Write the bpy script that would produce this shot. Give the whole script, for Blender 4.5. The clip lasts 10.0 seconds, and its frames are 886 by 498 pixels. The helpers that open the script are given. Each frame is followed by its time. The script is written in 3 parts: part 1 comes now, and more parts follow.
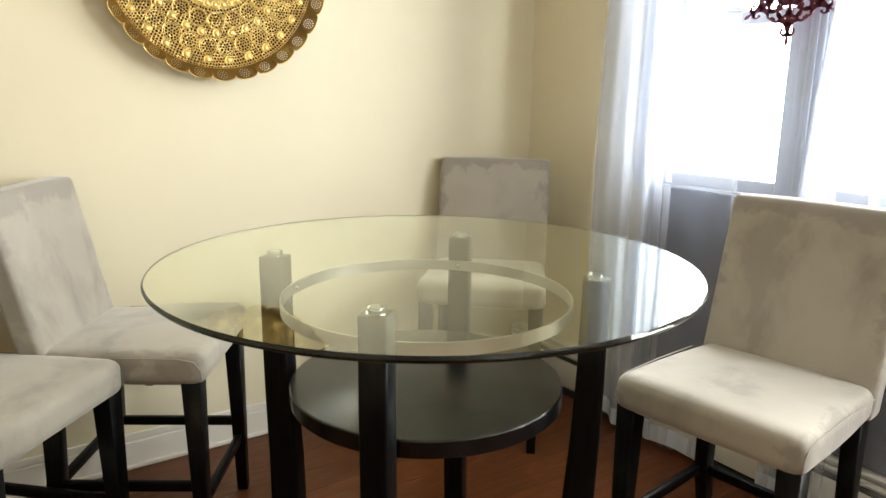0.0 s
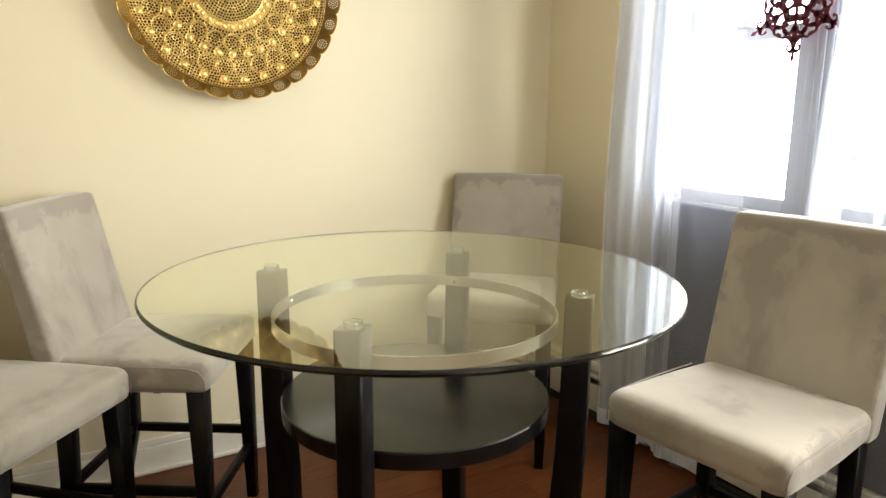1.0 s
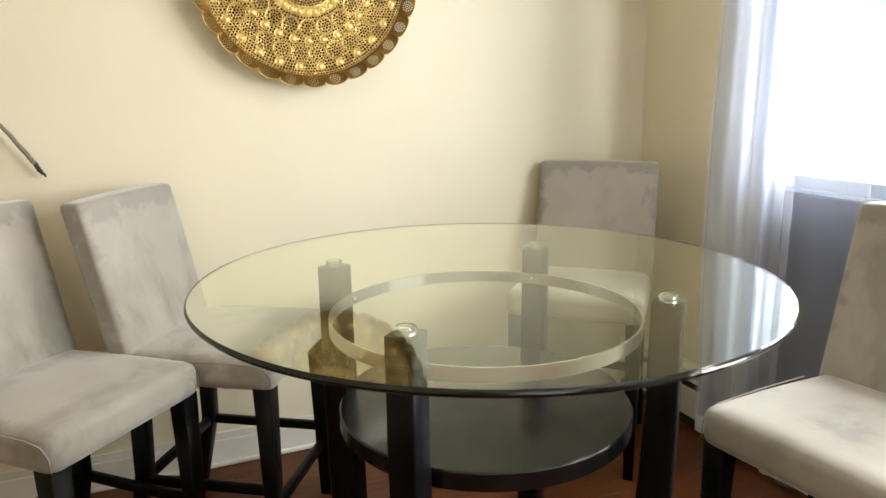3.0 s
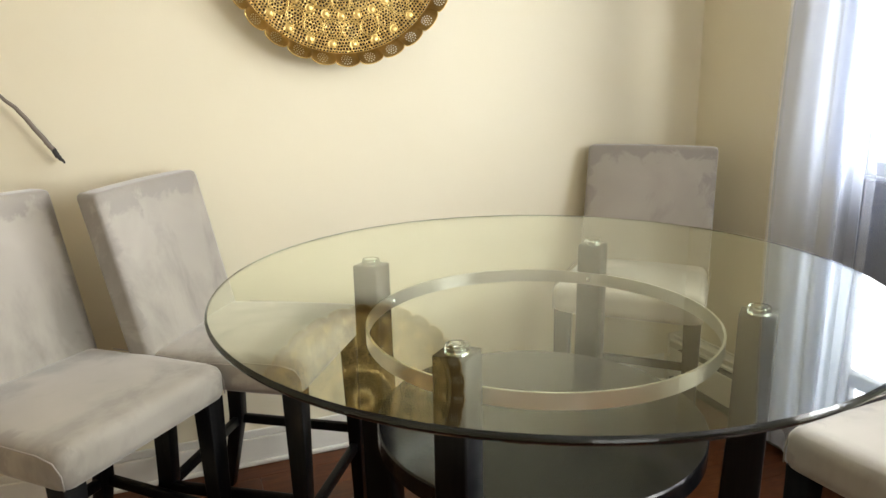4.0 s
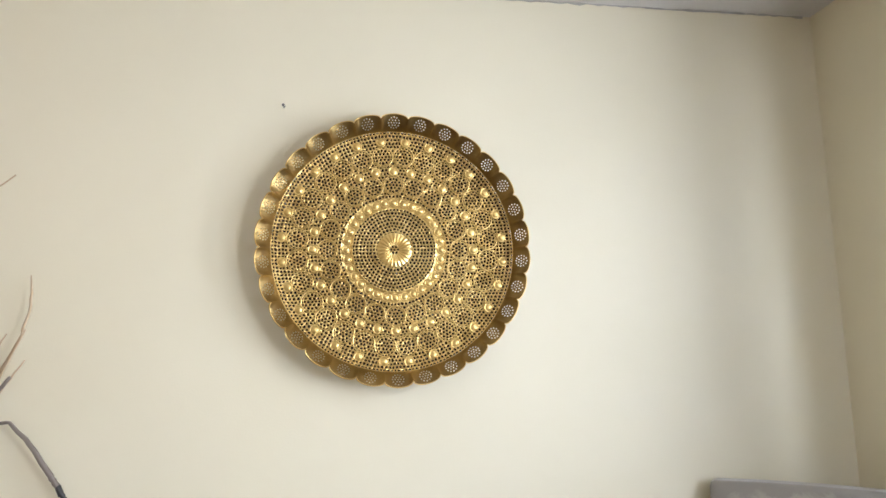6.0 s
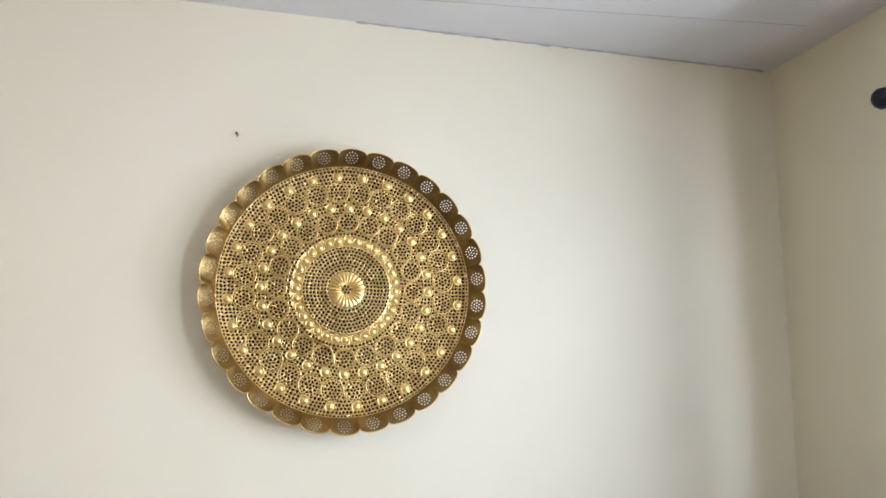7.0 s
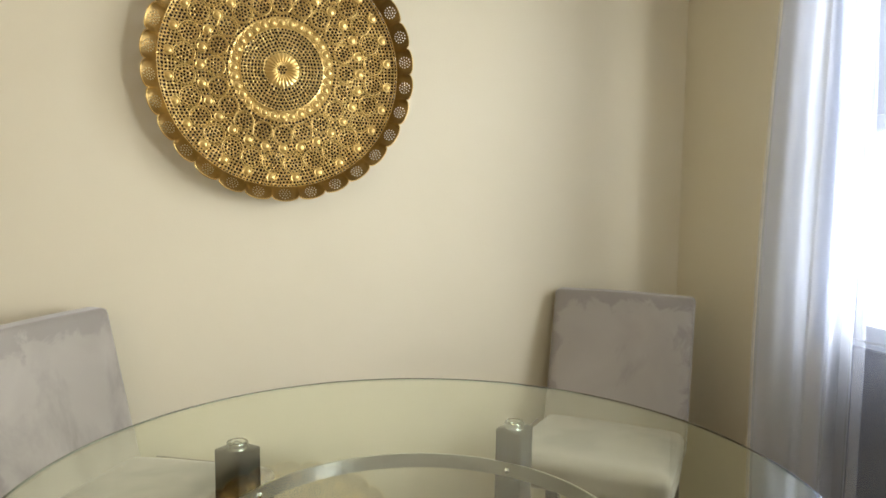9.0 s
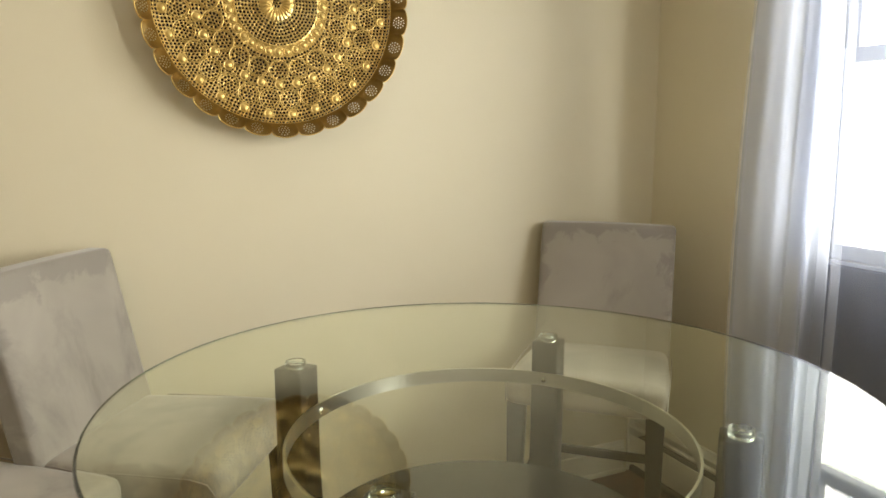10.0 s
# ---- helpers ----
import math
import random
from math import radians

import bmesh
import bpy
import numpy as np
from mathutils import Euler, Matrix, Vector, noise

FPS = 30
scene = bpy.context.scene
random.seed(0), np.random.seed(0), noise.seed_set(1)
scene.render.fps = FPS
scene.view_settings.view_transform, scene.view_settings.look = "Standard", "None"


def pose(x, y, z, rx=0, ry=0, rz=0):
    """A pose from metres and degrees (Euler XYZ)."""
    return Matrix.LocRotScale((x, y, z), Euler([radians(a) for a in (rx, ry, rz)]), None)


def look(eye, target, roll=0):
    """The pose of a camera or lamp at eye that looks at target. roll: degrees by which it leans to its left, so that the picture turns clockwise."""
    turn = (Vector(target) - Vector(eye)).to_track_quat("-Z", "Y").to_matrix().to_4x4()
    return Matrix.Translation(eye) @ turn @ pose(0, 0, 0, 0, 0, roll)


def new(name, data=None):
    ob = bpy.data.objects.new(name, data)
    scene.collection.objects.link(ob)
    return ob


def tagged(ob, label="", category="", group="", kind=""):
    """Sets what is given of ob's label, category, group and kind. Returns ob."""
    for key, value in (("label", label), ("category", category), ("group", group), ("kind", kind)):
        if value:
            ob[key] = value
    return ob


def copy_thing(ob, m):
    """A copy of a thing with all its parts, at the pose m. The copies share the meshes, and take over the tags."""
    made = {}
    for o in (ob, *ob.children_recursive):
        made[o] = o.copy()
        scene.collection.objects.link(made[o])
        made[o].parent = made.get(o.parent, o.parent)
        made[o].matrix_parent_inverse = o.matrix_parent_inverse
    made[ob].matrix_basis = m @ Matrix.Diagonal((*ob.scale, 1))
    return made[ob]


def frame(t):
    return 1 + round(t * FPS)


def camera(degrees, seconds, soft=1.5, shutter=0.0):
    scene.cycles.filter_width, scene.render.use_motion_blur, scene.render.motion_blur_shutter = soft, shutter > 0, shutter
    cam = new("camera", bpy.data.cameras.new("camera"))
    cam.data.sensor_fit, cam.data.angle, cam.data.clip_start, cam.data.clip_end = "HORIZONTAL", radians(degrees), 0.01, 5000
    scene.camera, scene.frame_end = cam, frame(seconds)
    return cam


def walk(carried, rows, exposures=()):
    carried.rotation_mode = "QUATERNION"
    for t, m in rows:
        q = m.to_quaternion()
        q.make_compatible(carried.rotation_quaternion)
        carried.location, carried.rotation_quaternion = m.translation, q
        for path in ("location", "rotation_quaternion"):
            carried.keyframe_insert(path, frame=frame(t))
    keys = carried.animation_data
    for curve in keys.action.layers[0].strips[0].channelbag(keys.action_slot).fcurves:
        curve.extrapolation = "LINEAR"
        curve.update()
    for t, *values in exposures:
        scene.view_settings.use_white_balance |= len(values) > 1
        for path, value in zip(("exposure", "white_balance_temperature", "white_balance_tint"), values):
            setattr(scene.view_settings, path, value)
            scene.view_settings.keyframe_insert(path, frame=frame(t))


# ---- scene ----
cam = camera(63.9, 10.0, soft=1.5, shutter=0.3)
PATH = [
    (0, (0.145, 0.584, 1.265), (1.253, 2.192, 0.832), 0.8),
    (0.5, (0.167, 0.544, 1.269), (1.253, 2.172, 0.852), 0.8),
    (1, (0.228, 0.494, 1.281), (1.239, 2.173, 0.881), 0.5),
    (1.5, (0.297, 0.433, 1.276), (1.211, 2.168, 0.884), -0.1),
    (2, (0.33, 0.404, 1.276), (1.157, 2.182, 0.881), -0.7),
    (2.5, (0.34, 0.452, 1.272), (1.122, 2.247, 0.864), -0.8),
    (3, (0.347, 0.586, 1.269), (1.108, 2.384, 0.837), -0.8),
    (3.2, (0.343, 0.636, 1.265), (1.089, 2.439, 0.825), -0.7),
    (4.3, (0.423, 0.787, 1.272), (1.051, 2.622, 0.784), -0.9),
    (4.5, (0.487, 0.813, 1.287), (1.062, 2.677, 0.845), -0.7),
    (5, (0.616, 0.845, 1.329), (1.077, 2.764, 1.003), -1.1),
    (5.5, (0.668, 0.915, 1.371), (1.037, 2.881, 1.351), -2.4),
    (6, (0.69, 1.05, 1.375), (1.032, 2.999, 1.665), -1.5),
    (6.2, (0.708, 1.067, 1.486), (1.048, 3.022, 1.736), -0.7),
    (7.3, (0.69, 1.093, 1.468), (1.206, 2.998, 1.792), 0.5),
    (7.5, (0.693, 1.052, 1.461), (1.23, 2.958, 1.742), 0.5),
    (8, (0.682, 0.966, 1.407), (1.27, 2.875, 1.497), 0.5),
    (8.5, (0.686, 0.902, 1.349), (1.272, 2.813, 1.282), 0.7),
    (9, (0.675, 0.884, 1.339), (1.311, 2.772, 1.16), 0.7),
    (9.5, (0.602, 0.895, 1.313), (1.331, 2.74, 1.059), 0.1),
    (10, (0.466, 0.904, 1.29), (1.279, 2.705, 0.979), -0.0),
]
EXPOSURES = [
    (0.0, 1.15, 7350, 9),
    (1.2, 1.06, 8000, 10),
    (2.6, 1.16, 7150, 11),
    (4.6, 1.09, 7050, 13),
    (5.5, 1.08, 6900, 15),
    (6.0, 1.04, 6150, 15),
    (7.4, 0.92, 5850, 17),
    (8.0, 0.73, 6600, 14),
    (8.5, 0.74, 6900, 11),
    (9.0, 0.72, 7050, 12),
    (10.0, 0.58, 7950, 10),
]
walk(cam, [(t, look(eye, target, roll)) for t, eye, target, roll in PATH], EXPOSURES)

# ---- plan of the room, metres ----
WALL_N = 3.0        # wall with the tray
WALL_E = 2.27       # wall with the windows
WALL_W, WALL_S = -3.0, -3.6
CEIL = 2.43
TABLE = Vector((0.961, 1.826, 0.0))

# ---- light ----
world = bpy.data.worlds.new("world")
scene.world = world
world.use_nodes = True
wn = world.node_tree
sky = wn.nodes.new("ShaderNodeTexSky")
sky.sky_type = "NISHITA"
sky.sun_disc = False
sky.sun_elevation, sky.sun_rotation = radians(40), radians(120)
wn.links.new(sky.outputs[0], wn.nodes["Background"].inputs[0])
wn.nodes["Background"].inputs[1].default_value = 0.12


def area_lamp(name, at, target, sx, sy, watts, colour):
    d = bpy.data.lights.new(name, "AREA")
    d.shape, d.size, d.size_y, d.energy, d.color = "RECTANGLE", sx, sy, watts, colour
    ob = new(name, d)
    ob.matrix_world = look(at, target)
    return ob


DAY = (0.86, 0.93, 1.0)
area_lamp("window_daylight", (2.40, 2.10, 1.50), (1.40, 2.10, 1.50), 0.80, 1.30, 24, DAY)
area_lamp("window_daylight", (2.40, 1.345, 1.50), (1.40, 1.345, 1.50), 0.70, 1.30, 23, DAY)
# fill lamp added behind an unseen opening; no third window is known
area_lamp("east_window_daylight", (2.40, 0.35, 1.50), (1.40, 0.35, 1.50), 0.90, 1.30, 42, DAY)
# weak warm fill added from behind, where no window is known
area_lamp("rear_window_daylight", (0.2, WALL_S - 0.25, 1.55), (0.2, 0.0, 1.45), 1.7, 1.3, 7, (1.0, 0.92, 0.80))
bulb = bpy.data.lights.new("pendant_bulb", "POINT")
bulb.energy, bulb.color, bulb.shadow_soft_size = 5.5, (1.0, 0.70, 0.36), 0.06
bulb_ob = new("pendant_bulb", bulb)
bulb_ob.location = (-1.0, 0.7, 2.1)

# ---- materials ----


class Mat:
    """A small builder of node materials."""

    def __init__(self, name, colour, rough=0.5, metal=0.0, **more):
        self.m = bpy.data.materials.new(name)
        self.m.use_nodes = True
        self.t = self.m.node_tree
        self.b = self.t.nodes["Principled BSDF"]
        self.out = self.t.nodes["Material Output"]
        self.b.inputs["Base Color"].default_value = (*colour, 1)
        self.b.inputs["Roughness"].default_value = rough
        self.b.inputs["Metallic"].default_value = metal
        for k, v in more.items():
            self.b.inputs[k.replace("_", " ")].default_value = v

    def node(self, kind, **sets):
        n = self.t.nodes.new(kind)
        for k, v in sets.items():
            if k in n.inputs.keys():
                n.inputs[k].default_value = v
        return n

    def link(self, a, b):
        self.t.links.new(a, b)

    def coords(self, stretch=(1, 1, 1)):
        c = self.t.nodes.new("ShaderNodeTexCoord")
        mp = self.t.nodes.new("ShaderNodeMapping")
        mp.inputs["Scale"].default_value = stretch
        self.link(c.outputs["Object"], mp.inputs["Vector"])
        return mp.outputs[0]

    def noise(self, vec, scale, detail=3, rough=0.55, warp=0.0):
        n = self.node("ShaderNodeTexNoise", Scale=scale, Detail=detail, Roughness=rough, Distortion=warp)
        self.link(vec, n.inputs["Vector"])
        return n.outputs["Fac"]

    def ramp(self, fac, stops):
        r = self.t.nodes.new("ShaderNodeValToRGB")
        while len(r.color_ramp.elements) < len(stops):
            r.color_ramp.elements.new(0.5)
        for e, (p, c) in zip(r.color_ramp.elements, stops):
            e.position = p
            e.color = (*c, 1) if len(c) == 3 else c
        self.link(fac, r.inputs[0])
        return r.outputs[0]

    def mix(self, fac, a, b, kind="MIX"):
        n = self.t.nodes.new("ShaderNodeMix")
        n.data_type, n.blend_type = "RGBA", kind
        for sock, v in ((n.inputs[0], fac), (n.inputs[6], a), (n.inputs[7], b)):
            if isinstance(v, bpy.types.NodeSocket):
                self.link(v, sock)
            else:
                sock.default_value = v if isinstance(v, float) else (*v, 1)
        return n.outputs[2]

    def math(self, op, a, b=0.0, c=0.0):
        n = self.t.nodes.new("ShaderNodeMath")
        n.operation = op
        for sock, v in zip(n.inputs, (a, b, c)):
            if isinstance(v, bpy.types.NodeSocket):
                self.link(v, sock)
            else:
                sock.default_value = v
        return n.outputs[0]

    def colour(self, sock):
        self.link(sock, self.b.inputs["Base Color"])

    def bump(self, fac, strength=0.2, distance=0.01):
        n = self.node("ShaderNodeBump", Strength=strength, Distance=distance)
        self.link(fac, n.inputs["Height"])
        self.link(n.outputs[0], self.b.inputs["Normal"])


def wall_paint(name, base, dirt):
    k = Mat(name, base, 0.55)
    v = k.coords()
    big = k.noise(v, 1.3, 4)
    k.colour(k.ramp(big, [(0.3, dirt), (0.62, base)]))
    k.bump(k.noise(v, 160, 3), 0.12, 0.002)
    return k.m


M_WALL = wall_paint("cream_wall_paint", (0.772, 0.712, 0.535), (0.742, 0.682, 0.505))
M_CEIL = wall_paint("white_ceiling_paint", (0.72, 0.70, 0.655), (0.66, 0.64, 0.60))
M_TRIM = wall_paint("white_trim_paint", (0.78, 0.76, 0.70), (0.72, 0.70, 0.62))


def suede():
    """Brushed microsuede: the nap lies in lighter and darker patches with crisp borders."""
    k = Mat("taupe_microsuede", (0.5, 0.46, 0.42), 0.9, Sheen_Weight=0.55, Sheen_Roughness=0.4)
    info = k.t.nodes.new("ShaderNodeObjectInfo")
    v0 = k.coords()
    add = k.t.nodes.new("ShaderNodeVectorMath")
    k.link(v0, add.inputs[0])
    k.link(k.math("MULTIPLY", info.outputs["Random"], 37.0), add.inputs[1])
    v = add.outputs[0]
    st = k.t.nodes.new("ShaderNodeMapping")
    st.inputs["Scale"].default_value = (1.5, 1.5, 0.8)
    st.inputs["Rotation"].default_value = (0.3, 0.5, 0.0)
    k.link(v, st.inputs["Vector"])
    base = k.ramp(k.noise(v, 3.5, 3, 0.5, 0.5), [(0.35, (0.335, 0.307, 0.264)), (0.65, (0.410, 0.378, 0.326))])
    nap = k.ramp(k.noise(st.outputs[0], 3.6, 5, 0.6, 0.35), [(0.39, (0.74, 0.74, 0.745)), (0.435, (0.86, 0.86, 0.86)), (0.52, (1, 1, 1))])
    # nap brushed the other way along the top; the sides darkened with it
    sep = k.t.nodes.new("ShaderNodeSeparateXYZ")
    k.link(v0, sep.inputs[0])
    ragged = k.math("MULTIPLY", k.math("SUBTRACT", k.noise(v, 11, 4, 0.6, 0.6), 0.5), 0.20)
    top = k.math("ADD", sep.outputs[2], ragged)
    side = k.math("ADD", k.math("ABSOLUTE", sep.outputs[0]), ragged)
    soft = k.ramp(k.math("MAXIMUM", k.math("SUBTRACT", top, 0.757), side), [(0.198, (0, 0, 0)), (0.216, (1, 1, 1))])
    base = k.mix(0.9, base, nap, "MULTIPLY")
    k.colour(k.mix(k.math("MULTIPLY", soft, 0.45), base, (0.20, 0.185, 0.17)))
    k.bump(k.noise(v, 420, 2), 0.12, 0.001)
    return k.m


def dark_wood(name, rough, gloss):
    k = Mat(name, (0.012, 0.010, 0.009), rough, Specular_IOR_Level=gloss)
    v = k.coords((14, 14, 1.2))
    g = k.noise(v, 9, 4)
    k.colour(k.ramp(g, [(0.3, (0.0025, 0.0027, 0.0034)), (0.7, (0.006, 0.0058, 0.0062))]))
    k.bump(g, 0.06, 0.002)
    return k.m


def floor_wood():
    k = Mat("red_brown_floorboards", (0.2, 0.08, 0.04), 0.34, Specular_IOR_Level=0.3)
    v = k.coords((1.0, 9.0, 9.0))
    grain = k.noise(v, 6, 6, 0.6, 1.5)
    info = k.t.nodes.new("ShaderNodeObjectInfo")
    tone = k.ramp(info.outputs["Random"], [(0.0, (0.75, 0.75, 0.75)), (1.0, (1.15, 1.1, 1.05))])
    c = k.ramp(grain, [(0.25, (0.060, 0.018, 0.006)), (0.55, (0.118, 0.036, 0.011)), (0.8, (0.165, 0.055, 0.018))])
    k.colour(k.mix(1.0, c, tone, "MULTIPLY"))
    k.bump(grain, 0.08, 0.002)
    return k.m


def tray_metal():
    """Polished brass, a little tarnished."""
    k = Mat("polished_brass", (0.6, 0.4, 0.14), 0.27, 1.0)
    v = k.coords()
    wear = k.noise(v, 14, 4)
    k.colour(k.ramp(wear, [(0.3, (0.56, 0.38, 0.13)), (0.55, (0.80, 0.575, 0.22)), (0.75, (0.94, 0.73, 0.33))]))
    k.link(k.ramp(wear, [(0.3, (0.38, 0.38, 0.38)), (0.7, (0.30, 0.30, 0.30))]), k.b.inputs["Roughness"])
    k.bump(k.noise(v, 300, 2), 0.25, 0.001)
    return k.m


def dots(k, r, turn, pitch):
    """Distance from the nearest of the punched points that stand in rings about a centre, in pitches."""
    q = k.math("DIVIDE", r, pitch)
    ring = k.math("ROUND", q)
    step = k.math("SUBTRACT", k.math("FRACT", k.math("ADD", k.math("MULTIPLY", turn, k.math("MULTIPLY", ring, 6.0)), 600.5)), 0.5)
    along = k.math("MULTIPLY", k.math("MULTIPLY", step, 2 * math.pi / 6), k.math("MINIMUM", ring, 1.0))
    across = k.math("SUBTRACT", q, ring)
    return k.math("SQRT", k.math("ADD", k.math("MULTIPLY", along, along), k.math("MULTIPLY", across, across)))


# rings of rosettes on the tray: how many, radius of the ring, radius of each, turn
ROSETTES = ((28, 0.264, 0.0288, 0.5), (20, 0.183, 0.0275, 0.0))


def filigree_metal():
    """Brass punched through with small holes: in rosettes, and in rings between them."""
    k = Mat("punched_brass", (0.6, 0.4, 0.14), 0.36, 1.0)
    v = k.coords()
    warp = k.node("ShaderNodeTexNoise", Scale=70.0, Detail=3.0)
    k.link(v, warp.inputs["Vector"])
    off = k.t.nodes.new("ShaderNodeVectorMath")
    off.operation = "MULTIPLY_ADD"
    k.link(warp.outputs["Color"], off.inputs[0])
    off.inputs[1].default_value = (0.009, 0.009, 0.0)
    off.inputs[2].default_value = (-0.0045, -0.0045, 0.0)
    add = k.t.nodes.new("ShaderNodeVectorMath")
    k.link(v, add.inputs[0])
    k.link(off.outputs[0], add.inputs[1])
    sep = k.t.nodes.new("ShaderNodeSeparateXYZ")
    k.link(add.outputs[0], sep.inputs[0])
    x, y = sep.outputs[0], sep.outputs[1]
    r = k.math("SQRT", k.math("ADD", k.math("MULTIPLY", x, x), k.math("MULTIPLY", y, y)))
    turn = k.math("DIVIDE", k.math("ARCTAN2", y, x), 2 * math.pi)
    d = dots(k, r, turn, 0.0094)
    for count, r0, rc, offset in ROSETTES:
        c = k.math("SUBTRACT", k.math("FRACT", k.math("ADD", k.math("MULTIPLY", turn, float(count)), 100.5 - offset)), 0.5)
        u = k.math("MULTIPLY", k.math("MULTIPLY", c, 2 * math.pi / count), r)
        w = k.math("SUBTRACT", r, r0)
        rho = k.math("SQRT", k.math("ADD", k.math("MULTIPLY", u, u), k.math("MULTIPLY", w, w)))
        inner = dots(k, rho, k.math("DIVIDE", k.math("ARCTAN2", w, u), 2 * math.pi), 0.0092)
        inside = k.math("LESS_THAN", rho, rc)
        d = k.math("ADD", k.math("MULTIPLY", inner, inside), k.math("MULTIPLY", d, k.math("SUBTRACT", 1.0, inside)))
    band = k.math("MULTIPLY", k.math("GREATER_THAN", r, 0.114), k.math("LESS_THAN", r, 0.146))
    solid = k.math("ADD", band, k.math("GREATER_THAN", r, 0.330))
    d = k.math("ADD", d, k.math("MULTIPLY", solid, 0.3))
    k.link(k.math("GREATER_THAN", d, 0.34), k.b.inputs["Alpha"])
    wear = k.noise(v, 14, 4)
    k.colour(k.ramp(wear, [(0.3, (0.56, 0.38, 0.13)), (0.55, (0.80, 0.575, 0.22)), (0.75, (0.94, 0.73, 0.33))]))
    k.bump(k.ramp(d, [(0.34, (0, 0, 0)), (0.52, (0.8, 0.8, 0.8)), (0.75, (1, 1, 1))]), 0.9, 0.003)
    return k.m


def rim_metal():
    """Brass with a rosette of round openings in each lobe."""
    k = Mat("pierced_brass_rim", (0.40, 0.27, 0.09), 0.36, 1.0)
    uv = k.t.nodes.new("ShaderNodeUVMap")
    uv.uv_map = "lobe"
    sep = k.t.nodes.new("ShaderNodeSeparateXYZ")
    k.link(uv.outputs[0], sep.inputs[0])
    dy = k.math("SUBTRACT", sep.outputs[1], 0.0265)
    r = k.math("SQRT", k.math("ADD", k.math("MULTIPLY", sep.outputs[0], sep.outputs[0]), k.math("MULTIPLY", dy, dy)))
    d = dots(k, r, k.math("DIVIDE", k.math("ARCTAN2", dy, sep.outputs[0]), 2 * math.pi), 0.0076)
    hole = k.math("MULTIPLY", k.math("LESS_THAN", d, 0.26), k.math("LESS_THAN", r, 0.0076 * 2.5))
    k.link(k.math("SUBTRACT", 1.0, hole), k.b.inputs["Alpha"])
    wear = k.noise(k.coords(), 12, 4)
    k.colour(k.ramp(wear, [(0.3, (0.22, 0.14, 0.05)), (0.6, (0.36, 0.24, 0.09)), (0.75, (0.50, 0.35, 0.14))]))
    return k.m


def glass(name, colour, rough=0.0, ior=1.5):
    return Mat(name, colour, rough, 0.0, Transmission_Weight=1.0, IOR=ior).m


def sheer(name, thin, thick, back):
    """Voile whose threads cover from thin to thick of the view; back: the share that throws light back."""
    k = Mat(name, (0.85, 0.87, 0.92), 0.9)
    tr = k.t.nodes.new("ShaderNodeBsdfTranslucent")
    tr.inputs[0].default_value = (0.74, 0.80, 0.92, 1)
    tp = k.t.nodes.new("ShaderNodeBsdfTransparent")
    df = k.t.nodes.new("ShaderNodeBsdfDiffuse")
    df.inputs[0].default_value = (0.74, 0.79, 0.90, 1)
    m1 = k.t.nodes.new("ShaderNodeMixShader")
    m1.inputs[0].default_value = back
    k.link(tr.outputs[0], m1.inputs[1])
    k.link(df.outputs[0], m1.inputs[2])
    m2 = k.t.nodes.new("ShaderNodeMixShader")
    v = k.coords((1, 60, 60))
    w = k.noise(v, 8, 2)
    k.link(k.ramp(w, [(0.3, (thin,) * 3), (0.7, (thick,) * 3)]), m2.inputs[0])
    k.link(tp.outputs[0], m2.inputs[1])
    k.link(m1.outputs[0], m2.inputs[2])
    k.link(m2.outputs[0], k.out.inputs["Surface"])
    return k.m


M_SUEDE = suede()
M_JOINT = Mat("grey_joint_filler", (0.44, 0.42, 0.38), 0.8).m
M_BLACK = dark_wood("black_stained_wood", 0.33, 0.12)
M_SEAM = Mat("suede_seam", (0.34, 0.31, 0.28), 0.9).m
M_SLATE = Mat("slate_blue_panel", (0.020, 0.030, 0.066), 0.75).m
M_SHELF = dark_wood("black_lacquered_shelf", 0.22, 0.36)
M_FLOOR = floor_wood()
M_TRAY = filigree_metal()
M_RIM = rim_metal()
M_BRASS = tray_metal()
# near-black brown for the shade seen through the tray's holes
M_HOLE_SHADE = Mat("hole_shade_brown", (0.025, 0.015, 0.007), 0.7, 0.3).m
M_EDGE = glass("green_glass_edge", (0.20, 0.42, 0.35), 0.12)
M_GLASS = glass("green_tinted_glass", (0.93, 0.985, 0.85), 0.0, 1.42)
M_PANE = glass("window_glass", (1, 1, 1))
M_PAD = glass("clear_acrylic", (0.93, 0.97, 0.97), 0.03, 1.45)
M_CHROME = Mat("chrome", (0.80, 0.82, 0.84), 0.06, 1.0).m
M_STEEL = Mat("brushed_steel", (0.74, 0.74, 0.71), 0.28, 1.0).m
M_SHEER = sheer("white_sheer_voile", 0.21, 0.25, 0.88)
M_SHEER_FULL = sheer("gathered_sheer_voile", 0.36, 0.50, 0.50)
M_HEADER = sheer("gathered_white_voile", 0.86, 0.95, 0.7)
# white frames in a grey-blue colour that holds their backlit shade
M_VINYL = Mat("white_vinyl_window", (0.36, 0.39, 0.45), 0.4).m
M_RED = Mat("dark_red_glitter", (0.11, 0.014, 0.034), 0.45, 0.3).m
M_ROD = Mat("dark_rod_metal", (0.03, 0.035, 0.05), 0.35, 0.7).m
M_TWIG = Mat("gilded_twig", (0.54, 0.41, 0.26), 0.5, 0.3).m
M_TWIG_DARK = Mat("grey_brown_branch", (0.20, 0.165, 0.135), 0.6).m
M_TIP = Mat("black_branch_tip", (0.025, 0.022, 0.02), 0.6).m
M_DARK = Mat("dark_slot", (0.02, 0.018, 0.016), 0.7).m
M_NAIL = Mat("nail_steel", (0.2, 0.19, 0.18), 0.4, 0.8).m

# ---- mesh tools ----


